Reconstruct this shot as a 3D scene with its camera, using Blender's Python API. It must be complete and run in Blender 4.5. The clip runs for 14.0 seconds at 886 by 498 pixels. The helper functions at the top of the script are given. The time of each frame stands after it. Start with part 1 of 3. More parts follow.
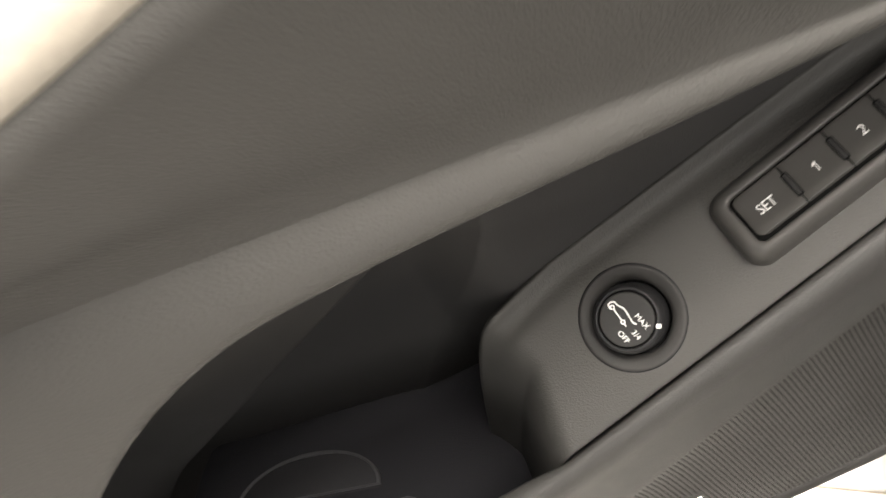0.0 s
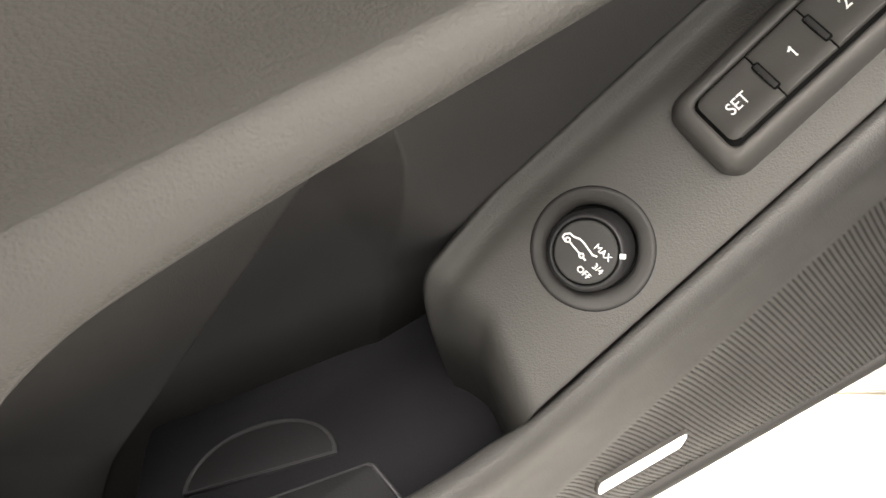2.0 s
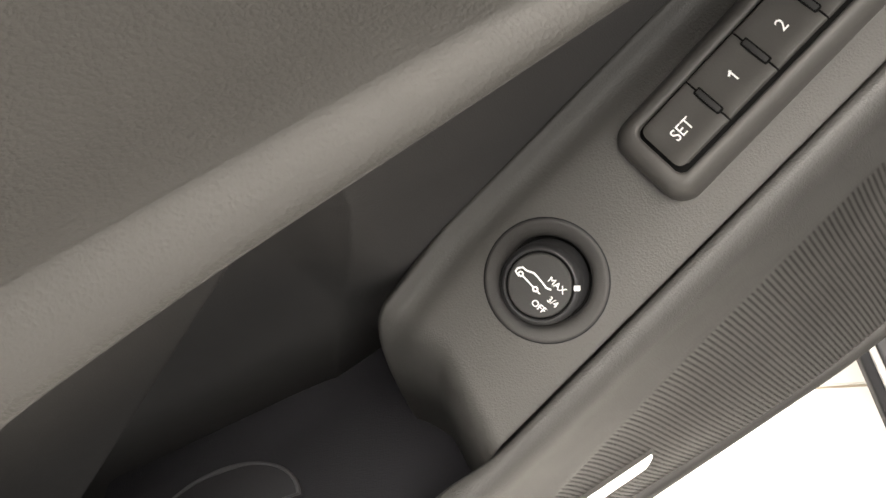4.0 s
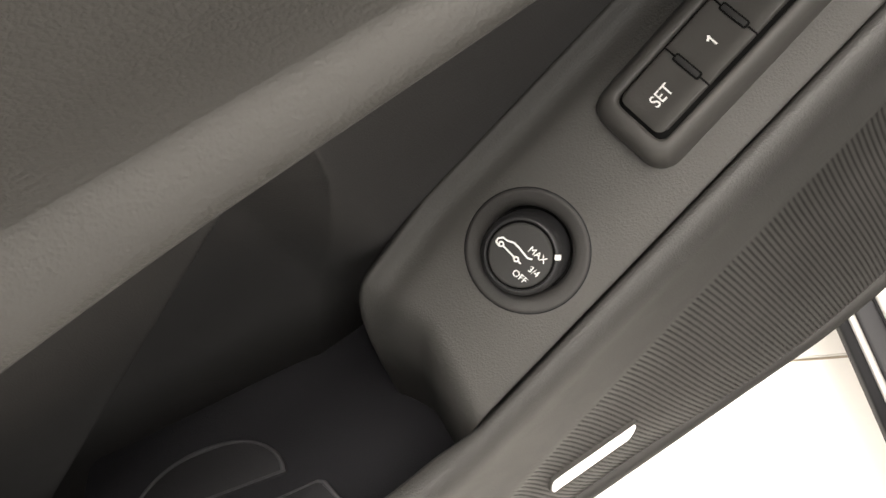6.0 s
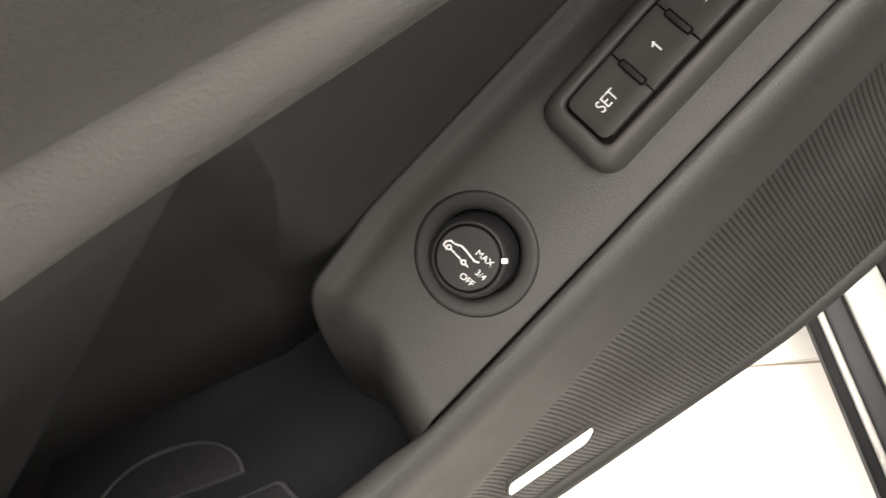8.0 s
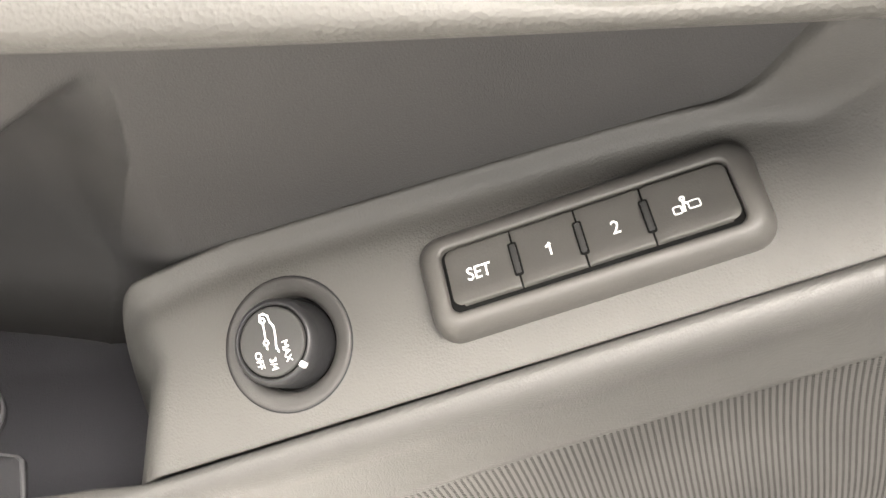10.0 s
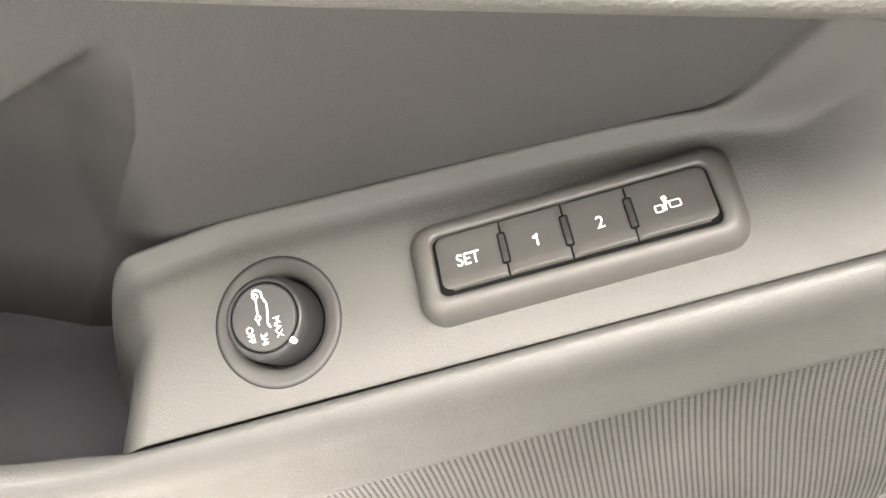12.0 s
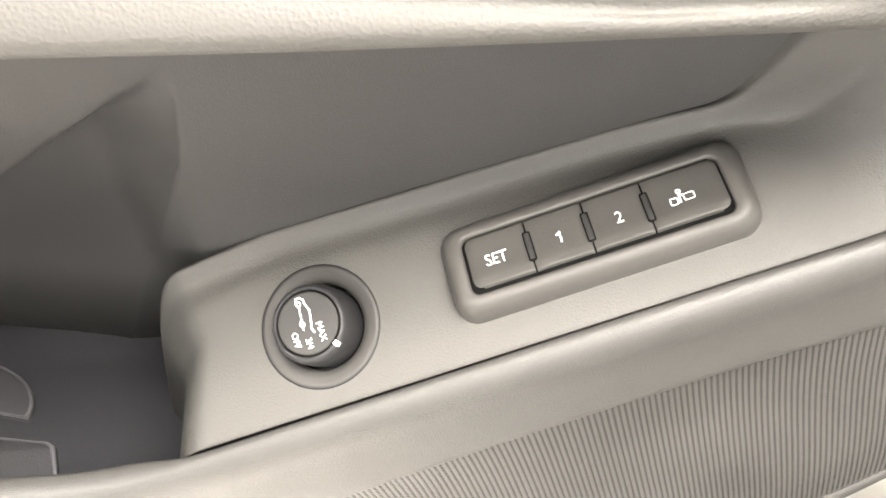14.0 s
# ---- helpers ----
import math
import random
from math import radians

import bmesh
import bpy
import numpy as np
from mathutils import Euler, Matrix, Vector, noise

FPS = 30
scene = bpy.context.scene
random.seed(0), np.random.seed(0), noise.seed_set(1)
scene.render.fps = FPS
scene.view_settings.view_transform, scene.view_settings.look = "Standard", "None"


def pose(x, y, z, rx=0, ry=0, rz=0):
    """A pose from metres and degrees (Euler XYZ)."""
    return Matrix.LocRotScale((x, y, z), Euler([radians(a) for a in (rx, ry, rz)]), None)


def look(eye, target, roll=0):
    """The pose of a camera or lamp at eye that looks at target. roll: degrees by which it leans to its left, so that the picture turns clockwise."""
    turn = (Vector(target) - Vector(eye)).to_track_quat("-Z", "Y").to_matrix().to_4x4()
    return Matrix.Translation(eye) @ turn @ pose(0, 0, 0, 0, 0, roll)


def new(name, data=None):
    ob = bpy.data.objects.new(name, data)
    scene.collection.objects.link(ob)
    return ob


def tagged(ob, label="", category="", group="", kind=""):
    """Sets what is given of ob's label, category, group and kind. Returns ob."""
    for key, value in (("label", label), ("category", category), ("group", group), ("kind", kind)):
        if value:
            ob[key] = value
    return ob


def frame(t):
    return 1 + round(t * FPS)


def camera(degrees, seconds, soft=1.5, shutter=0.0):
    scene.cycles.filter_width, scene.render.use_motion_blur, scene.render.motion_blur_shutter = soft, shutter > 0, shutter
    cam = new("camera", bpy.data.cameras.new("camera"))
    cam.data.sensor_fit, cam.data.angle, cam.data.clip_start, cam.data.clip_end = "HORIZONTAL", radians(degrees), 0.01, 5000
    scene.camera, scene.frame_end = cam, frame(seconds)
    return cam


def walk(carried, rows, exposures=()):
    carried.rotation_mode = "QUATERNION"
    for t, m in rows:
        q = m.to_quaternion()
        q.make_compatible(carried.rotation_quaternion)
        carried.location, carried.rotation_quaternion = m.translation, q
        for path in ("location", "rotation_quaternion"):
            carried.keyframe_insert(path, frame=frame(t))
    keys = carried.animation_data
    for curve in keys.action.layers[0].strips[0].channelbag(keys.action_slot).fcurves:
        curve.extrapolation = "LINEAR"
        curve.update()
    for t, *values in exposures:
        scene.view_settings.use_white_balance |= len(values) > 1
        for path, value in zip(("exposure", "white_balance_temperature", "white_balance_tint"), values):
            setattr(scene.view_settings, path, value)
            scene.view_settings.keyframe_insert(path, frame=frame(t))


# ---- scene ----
# ---- camera ----
cam = camera(53.9, 14.0, soft=1.5, shutter=0.8)
walk(cam, [
    (0.0, look((-0.1134, -0.2234, 0.9925), (-0.1259, 0.0015, 0.7945), -27.79)),
    (0.5, look((-0.1074, -0.1921, 0.9653), (-0.1245, 0.0247, 0.7587), -30.59)),
    (1.0, look((-0.1002, -0.1907, 0.9588), (-0.1203, 0.0209, 0.7470), -31.98)),
    (1.5, look((-0.0990, -0.1915, 0.9552), (-0.1177, 0.0175, 0.7408), -33.14)),
    (2.0, look((-0.1007, -0.1896, 0.9539), (-0.1158, 0.0184, 0.7383), -33.77)),
    (2.5, look((-0.1003, -0.1867, 0.9550), (-0.1099, 0.0205, 0.7382), -33.89)),
    (3.0, look((-0.0928, -0.1801, 0.9549), (-0.0952, 0.0266, 0.7376), -33.51)),
    (5.3, look((-0.0943, -0.1811, 0.9513), (-0.0976, 0.0188, 0.7276), -35.55)),
    (5.5, look((-0.0963, -0.1807, 0.9497), (-0.0988, 0.0184, 0.7253), -35.59)),
    (6.0, look((-0.0938, -0.1818, 0.9505), (-0.0946, 0.0170, 0.7258), -34.99)),
    (6.5, look((-0.0904, -0.1848, 0.9497), (-0.0911, 0.0137, 0.7248), -34.95)),
    (7.0, look((-0.0864, -0.1895, 0.9533), (-0.0848, 0.0091, 0.7284), -34.26)),
    (7.5, look((-0.0850, -0.1886, 0.9492), (-0.0826, 0.0101, 0.7244), -34.28)),
    (8.0, look((-0.0819, -0.1881, 0.9457), (-0.0797, 0.0098, 0.7202), -33.88)),
    (8.5, look((-0.0633, -0.1933, 0.9386), (-0.0634, 0.0066, 0.7149), -30.37)),
    (8.8, look((-0.0484, -0.1936, 0.9365), (-0.0393, 0.0184, 0.7245), -18.75)),
    (9.0, look((-0.0470, -0.1895, 0.9346), (-0.0248, 0.0293, 0.7305), -9.85)),
    (9.2, look((-0.0384, -0.1877, 0.9321), (-0.0156, 0.0329, 0.7301), -6.35)),
    (11.5, look((-0.0333, -0.1975, 0.9196), (-0.0114, 0.0286, 0.7236), 3.93)),
    (12.0, look((-0.0452, -0.2036, 0.9231), (-0.0159, 0.0237, 0.7295), 4.49)),
    (12.5, look((-0.0395, -0.2091, 0.9261), (-0.0130, 0.0190, 0.7330), 3.35)),
    (13.0, look((-0.0410, -0.2117, 0.9255), (-0.0124, 0.0145, 0.7306), 3.04)),
    (13.5, look((-0.0451, -0.2138, 0.9299), (-0.0199, 0.0131, 0.7353), 2.13)),
    (14.0, look((-0.0519, -0.2140, 0.9368), (-0.0274, 0.0118, 0.7408), 0.64)),
], exposures=[(0.0, -0.35), (0.5, 0.17), (3.2, 0.17), (5.3, -0.45), (8.6, -0.45), (9.2, 0.55), (11.3, 1.6), (14.0, 1.6)])

# ---- world and lights ----
world = bpy.data.worlds.new("room_air")
scene.world = world
world.use_nodes = True
world.node_tree.nodes["Background"].inputs[0].default_value = (0.9, 0.93, 1.0, 1)
world.node_tree.nodes["Background"].inputs[1].default_value = 0.3


def added_lamp(x, y, z, wide, deep, watts, colour=(1.0, 0.925, 0.845)):
    data = bpy.data.lights.new("added_lamp", "AREA")
    data.shape, data.size, data.size_y, data.energy, data.color = "RECTANGLE", wide, deep, watts, colour
    ob = new("added_lamp", data)
    ob.matrix_world = pose(x, y, z)
    return ob


# made-up lamps out of view, placed to brighten armrest, ledge and floor
LAMPS = [(-1.5, -0.7), (0.5, -1.3), (-1.0, 1.3), (0.9, 1.2)]
SPANS = [(1.15, 0.55), (1.5, 1.0), (1.15, 0.55), (1.15, 0.55)]
for (lx, ly), (wide, deep), watts in zip(LAMPS, SPANS, (85, 205, 115, 115)):
    added_lamp(lx, ly, 2.66, wide, deep, watts)

# fill light through two added windows that are out of view
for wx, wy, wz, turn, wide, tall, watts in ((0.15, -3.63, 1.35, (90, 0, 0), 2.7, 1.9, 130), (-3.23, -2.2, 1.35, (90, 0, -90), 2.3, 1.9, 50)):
    pane_light = added_lamp(0, 0, 0, wide, tall, watts, (1.0, 0.955, 0.90))
    pane_light.name = "window_fill"
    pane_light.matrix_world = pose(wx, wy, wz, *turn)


# ---- materials ----
def material(name, colour, rough=0.6, metal=0.0, grain=0.0, grain_size=900.0, blotch=0.0, blotch_size=30.0, glow=0.0, stretch=(1, 1, 1), spec=0.5, coat=0.0):
    m = bpy.data.materials.new(name)
    m.use_nodes = True
    n, l = m.node_tree.nodes, m.node_tree.links
    b = n["Principled BSDF"]
    b.inputs["Base Color"].default_value = (*colour, 1)
    b.inputs["Roughness"].default_value = rough
    b.inputs["Metallic"].default_value = metal
    b.inputs["Specular IOR Level"].default_value = spec
    b.inputs["Coat Weight"].default_value = coat
    if glow:
        b.inputs["Emission Color"].default_value = (*colour, 1)
        b.inputs["Emission Strength"].default_value = glow
    if grain or blotch:
        where = n.new("ShaderNodeTexCoord")
        scale = n.new("ShaderNodeMapping")
        scale.inputs["Scale"].default_value = stretch
        l.new(where.outputs["Object"], scale.inputs["Vector"])
    if grain:
        fine = n.new("ShaderNodeTexNoise")
        fine.inputs["Scale"].default_value, fine.inputs["Detail"].default_value = grain_size, 3.0
        cells = n.new("ShaderNodeTexVoronoi")
        cells.inputs["Scale"].default_value = grain_size * 0.6
        both = n.new("ShaderNodeMath")
        both.operation = "ADD"
        bump = n.new("ShaderNodeBump")
        bump.inputs["Strength"].default_value, bump.inputs["Distance"].default_value = grain, 0.0004
        l.new(scale.outputs[0], fine.inputs["Vector"])
        l.new(scale.outputs[0], cells.inputs["Vector"])
        l.new(fine.outputs["Fac"], both.inputs[0])
        l.new(cells.outputs["Distance"], both.inputs[1])
        l.new(both.outputs[0], bump.inputs["Height"])
        l.new(bump.outputs[0], b.inputs["Normal"])
    if blotch:
        broad = n.new("ShaderNodeTexNoise")
        broad.inputs["Scale"].default_value, broad.inputs["Detail"].default_value = blotch_size, 5.0
        mix = n.new("ShaderNodeMix")
        mix.data_type = "RGBA"
        low, high = [c * (1 - blotch) for c in colour], [min(1, c * (1 + blotch)) for c in colour]
        mix.inputs["A"].default_value, mix.inputs["B"].default_value = (*low, 1), (*high, 1)
        l.new(scale.outputs[0], broad.inputs["Vector"])
        l.new(broad.outputs["Fac"], mix.inputs["Factor"])
        l.new(mix.outputs["Result"], b.inputs["Base Color"])
        span = n.new("ShaderNodeMapRange")
        span.inputs["To Min"].default_value, span.inputs["To Max"].default_value = rough - 0.06, rough + 0.08
        l.new(broad.outputs["Fac"], span.inputs["Value"])
        l.new(span.outputs[0], b.inputs["Roughness"])
    return m


TRIM = material("grained_trim", (0.033, 0.032, 0.0302), 0.54, spec=0.4, grain=0.3, grain_size=2000, blotch=0.10, blotch_size=60)
# darker copy of the trim; the armrest's shade is put into its colour
WELL = material("recess_shade_trim", (0.026, 0.0252, 0.0247), 0.6, spec=0.35, grain=0.3, grain_size=2600, blotch=0.10, blotch_size=60)
LEDGE = material("ledge_plastic", (0.039, 0.0378, 0.035), 0.57, spec=0.33, grain=0.3, grain_size=2000, blotch=0.08, blotch_size=70)
ROLL = material("soft_armrest_skin", (0.036, 0.0346, 0.0314), 0.60, spec=0.35, grain=0.36, grain_size=1700, blotch=0.10, blotch_size=40)
PAD = material("cream_leather", (0.42, 0.38, 0.315), 0.55, grain=0.5, grain_size=500, blotch=0.06)
BEZEL = material("satin_bezel", (0.042, 0.040, 0.037), 0.52, spec=0.4, grain=0.1, grain_size=1800, blotch=0.05, blotch_size=90)
BUTTON = material("button_plastic", (0.034, 0.0325, 0.030), 0.55, spec=0.3, grain=0.12, grain_size=2200, blotch=0.06, blotch_size=120)
PIN = material("divider_plastic", (0.018, 0.0175, 0.0175), 0.6, spec=0.25, grain=0.12, grain_size=2200, blotch=0.06, blotch_size=120)
COLLAR = material("collar_plastic", (0.026, 0.025, 0.024), 0.58, spec=0.3, grain=0.2, grain_size=2600, blotch=0.06, blotch_size=90)
KNOB = material("knob_rubber", (0.012, 0.012, 0.0128), 0.5, spec=0.3, grain=0.15, grain_size=2000, blotch=0.08, blotch_size=120)
CAP = material("knob_cap", (0.025, 0.0245, 0.024), 0.62, spec=0.2, grain=0.12, grain_size=2400, blotch=0.05, blotch_size=120)
# near black, so narrow gaps carry their shade as colour
GAP = material("gap_shade_black", (0.004, 0.004, 0.004), 0.95, spec=0.1, blotch=0.2)
PRINT = material("white_print", (0.66, 0.66, 0.645), 0.5, blotch=0.03, blotch_size=400)
RIM = material("rim_plastic", (0.027, 0.026, 0.0245), 0.6, spec=0.25, grain=0.25, grain_size=2000, blotch=0.10, blotch_size=60)
# broad blotches put the mesh's soft highlights into its colour
GRILLE = material("grille_metal_mesh", (0.035, 0.0335, 0.0312), 0.45, grain=0.1, grain_size=2500, blotch=0.30, blotch_size=22)
CLOTH = material("grille_cloth", (0.030, 0.0293, 0.0288), 0.9, spec=0.1, grain=0.2, grain_size=1500, blotch=0.1)
# darker than the ledge: the pocket's shade is put into the colour
POCKET = material("pocket_shade_plastic", (0.0125, 0.0125, 0.0145), 0.8, spec=0.15, grain=0.4, grain_size=2200, blotch=0.10, blotch_size=50)
RUBBER = material("pocket_rubber", (0.020, 0.020, 0.022), 0.8, spec=0.2, grain=0.3, grain_size=1500, blotch=0.1)
# lighter than the mats: the rim's highlight is put into the colour
BEAD = material("rim_highlight_rubber", (0.042, 0.042, 0.045), 0.6, grain=0.3, grain_size=1500, blotch=0.15)
BLOCKER = material("bounce_blocker_black", (0.018, 0.018, 0.019), 0.95, grain=0.6, grain_size=700, blotch=0.2)
SEAL = material("black_seal", (0.007, 0.007, 0.008), 0.7, spec=0.2, blotch=0.15)
PAINT = material("pale_grey_paint", (0.34, 0.34, 0.32), 0.3, metal=0.0, blotch=0.03, coat=0.5)
SILL = material("grey_sill_plastic", (0.024, 0.024, 0.026), 0.6, spec=0.3, grain=0.2, blotch=0.1)
LENS = material("lamp_lens", (1.0, 0.98, 0.94), 0.3, glow=1.6)
TILE = material("white_floor_tile", (0.80, 0.78, 0.74), 0.25, blotch=0.03, blotch_size=6)
GROUT = material("beige_grout", (0.34, 0.29, 0.22), 0.9, blotch=0.15, blotch_size=80)
# made-up dark floor out of view, so little light bounces up
FLOOR_DARK = material("dark_unseen_floor", (0.10, 0.10, 0.098), 0.8, blotch=0.2, blotch_size=8)
WALL = material("grey_wall_paint", (0.18, 0.18, 0.175), 0.8, blotch=0.03, blotch_size=3)
LIGHT = material("light_diffuser", (1.0, 0.95, 0.88), 0.5, glow=6.0)
GLASS = material("window_glass", (1.0, 1.0, 1.0), 0.02)
GLASS.node_tree.nodes["Principled BSDF"].inputs["Transmission Weight"].default_value = 1.0
STEEL = material("white_steel", (0.75, 0.75, 0.73), 0.4, blotch=0.02)

# ---- shapes ----
CM = 0.01
RISE = 0.75  # height of the switch bank over the floor
ALPHA, PHI = radians(20), radians(22)  # the ledge climbs forwards and leans towards the cabin
SA, CA, SP, CP = math.sin(ALPHA), math.cos(ALPHA), math.sin(PHI), math.cos(PHI)
# the ledge's own axes: along the lettering, up across it, out of it
BANK = Matrix(((CA, -SP * SA, -CP * SA, 0), (0, CP, -SP, 0), (SA, SP * CA, CP * CA, RISE), (0, 0, 0, 1)))


def clamp(v, a, b):
    return max(a, min(b, v))


def ease(v, a, b):
    """0 below a, 1 above b, smooth between."""
    k = clamp((v - a) / (b - a), 0, 1)
    return k * k * (3 - 2 * k)


def at(x, y, z):
    """A place in centimetres from the switch bank's centre, in the room's directions."""
    return Vector((x * CM, y * CM, z * CM + RISE))


def thing(name, label, category, m=None, group="", kind=""):
    ob = new(name)
    ob.empty_display_size = 0.02
    if m is not None:
        ob.matrix_world = m
    return tagged(ob, label, category, group, kind)


def part(name, bm, mat, parent=None, label="", smooth=True, m=None):
    if isinstance(bm, bmesh.types.BMesh):
        me = bpy.data.meshes.new(name)
        bm.normal_update()
        bm.to_mesh(me)
        bm.free()
    else:
        me = bm
    me.materials.clear()
    me.materials.append(mat)
    for p in me.polygons:
        p.use_smooth = smooth
    ob = new(name, me)
    ob.parent = parent
    if m is not None:
        ob.matrix_basis = m
    if label:
        tagged(ob, label)
    return ob


def sheet(rows, closed=False):
    """A bmesh skin over rows of points."""
    bm = bmesh.new()
    vs = [[bm.verts.new(p) for p in row] for row in rows]
    for a, b in zip(vs, vs[1:]):
        n = len(a)
        for i in range(n if closed else n - 1):
            j = (i + 1) % n
            bm.faces.new((a[i], a[j], b[j], b[i]))
    return bm


def lathe(profile, segments=72):
    """Turned about z: (radius, height) pairs in centimetres."""
    rows = []
    for r, h in profile:
        rows.append([(r * CM * math.cos(2 * math.pi * k / segments), r * CM * math.sin(2 * math.pi * k / segments), h * CM) for k in range(segments)])
    return sheet(rows, closed=True)


def rounded(x0, x1, y0, y1, r, steps=6):
    pts = []
    for cx, cy, a in ((x1 - r, y1 - r, 0), (x0 + r, y1 - r, 90), (x0 + r, y0 + r, 180), (x1 - r, y0 + r, 270)):
        for k in range(steps + 1):
            t = radians(a + 90 * k / steps)
            pts.append((cx + r * math.cos(t), cy + r * math.sin(t)))
    return pts


def slab(outline, z0, z1, soft=0.0, crown=None):
    """A plate with a rounded upper edge over an outline in centimetres; crown(x, y) adds to the top's height."""
    cx = sum(p[0] for p in outline) / len(outline)
    cy = sum(p[1] for p in outline) / len(outline)
    levels = [(0, z0), (0, z1 - soft)]
    for a in (30, 60, 90):
        levels.append((soft * (1 - math.cos(radians(a))), z1 - soft + soft * math.sin(radians(a))))
    lift = crown or (lambda x, y: 0.0)
    rows = []
    for inset, z in levels:
        row = []
        for x, y in outline:
            d = math.hypot(x - cx, y - cy) or 1
            k = 1 - inset / d
            px, py = cx + (x - cx) * k, cy + (y - cy) * k
            row.append((px * CM, py * CM, (z + (lift(px, py) if z > z0 else 0)) * CM))
        rows.append(row)
    bm = sheet(rows, closed=True)
    bm.verts.ensure_lookup_table()
    n = len(outline)
    bm.faces.new([bm.verts[len(bm.verts) - n + k] for k in range(n)])
    bmesh.ops.recalc_face_normals(bm, faces=bm.faces)
    return bm


def block(x0, x1, y0, y1, z0, z1, bevel=0.0):
    """A box in metres with softened edges."""
    bm = bmesh.new()
    bmesh.ops.create_cube(bm, size=1)
    bmesh.ops.scale(bm, vec=(x1 - x0, y1 - y0, z1 - z0), verts=bm.verts)
    bmesh.ops.translate(bm, vec=((x0 + x1) / 2, (y0 + y1) / 2, (z0 + z1) / 2), verts=bm.verts)
    if bevel:
        bmesh.ops.bevel(bm, geom=bm.edges[:], offset=bevel, segments=2, affect="EDGES")
    return bm


def stroke(points, wide, z, closed=False):
    """A flat printed line of the given width through points in centimetres."""
    bm = bmesh.new()
    pts = points + [points[0]] if closed else points
    for (ax, ay), (bx, by) in zip(pts, pts[1:]):
        d = math.hypot(bx - ax, by - ay) or 1
        ex, ey = (bx - ax) / d * wide / 2, (by - ay) / d * wide / 2
        quad = ((ax - ex * 0.6 - ey, ay - ey * 0.6 + ex), (ax - ex * 0.6 + ey, ay - ey * 0.6 - ex), (bx + ex * 0.6 + ey, by + ey * 0.6 - ex), (bx + ex * 0.6 - ey, by + ey * 0.6 + ex))
        bm.faces.new([bm.verts.new((x * CM, y * CM, z * CM)) for x, y in quad])
    bmesh.ops.recalc_face_normals(bm, faces=bm.faces)
    return bm


def lettering(text, size, bold=0.0, narrow=1.0):
    """Flat letters as a mesh, centred, size in centimetres of capital height."""
    c = bpy.data.curves.new("lettering", "FONT")
    c.body, c.align_x, c.align_y = text, "CENTER", "CENTER"
    c.size = size * CM / 0.7
    c.offset = bold * CM
    ob = new("lettering", c)
    me = bpy.data.meshes.new_from_object(ob)
    bpy.data.objects.remove(ob)
    for v in me.vertices:
        v.co.x *= narrow
    return me


# ---- car door: the large skins ----
door = thing("car_door", "open car door with dark grey grained plastic inner trim", "car door")


def lip_z(x):
    """Height of the seam under the ledge and of the pocket's lip."""
    if x > -12:
        return -2.42 + 0.38 * x
    return -6.98 - 0.95 * (1 - ((x + 17) / 5) ** 2) if x > -17 else -7.93 + 0.02 * (-17 - x)


def mesh_top(x):
    return -8.1 + 0.42 * x - 0.003 * x * x


def door_foot(x):
    return -22.15 + 0.03 * max(0, x - 2) ** 2 + 0.01 * max(0, -x - 8) - 0.3 * ease(x, 6, 12)


def spread(a, b, n):
    return [a + (b - a) * k / (n - 1) for k in range(n)]


XS = spread(-42, 34, 153)

# side strip: roll under the seam, then a plain band down to the speaker mesh
rows = []
STRIP = ((1.2, -2.3), (-2.04, -1.6), (-2.07, -0.25), (-2.12, -0.07), (-2.27, 0.0), (-2.46, -0.04), (-2.62, -0.20), (-2.73, -0.46), (-2.74, -0.85), (-2.66, -1.4))
for x in XS:
    top, foot = lip_z(x), mesh_top(x) if x > -30 else mesh_top(-30)
    wide = 0.4 * ease(-x, 11.5, 14.5)
    row = [at(x, (y + (wide if 0 < k < 5 else 0)) if k or x > -13 else -1.2, top + dz) for k, (y, dz) in enumerate(STRIP)]
    for k in (0.1, 0.25, 0.45, 0.65, 0.85, 0.97):
        row.append(at(x, -2.66 + 1.02 * k ** 0.8, top - 1.4 + (foot - top + 1.4) * k))
    row.append(at(x, -1.60, foot))
    row.append(at(x, -1.25, foot - 0.05))
    rows.append(row)
part("side_strip", sheet(rows), TRIM, door, "plain dark grey strip under the ledge")


def mesh_y(k):
    return -1.42 + 1.2 * k + 0.20 * math.sin(2 * math.pi * k) * (1 - 0.4 * k)


# rim round the foot of the door
rows = []
for x in XS:
    f = door_foot(x)
    rows.append([at(x, y, f + dz) for y, dz in ((-0.05, 1.35), (-0.32, 1.28), (-0.45, 1.0), (-0.42, 0.45), (-0.2, 0.08), (0.2, -0.05), (4.0, -0.1), (8.0, 0.3))])
part("foot_rim", sheet(rows), RIM, door, "smooth rim along the lower edge")


# back wall of the recess with the bottle niche
def ledge_z(x, y):
    """Height of the ledge's plane, in the room's directions."""
    a, b, c = -0.015, -0.25, 1.0
    nx, ny, nz = (BANK.to_3x3() @ Vector((a, b, c)))
    return (-0.75 - nx * x - ny * y) / nz


def fold_x(z):
    return -12.1 + 0.40 * min(z, 2.5) + 0.15 * max(0, z - 2.5)


def niche_x(z):
    return -19.2 + 1.27 * z


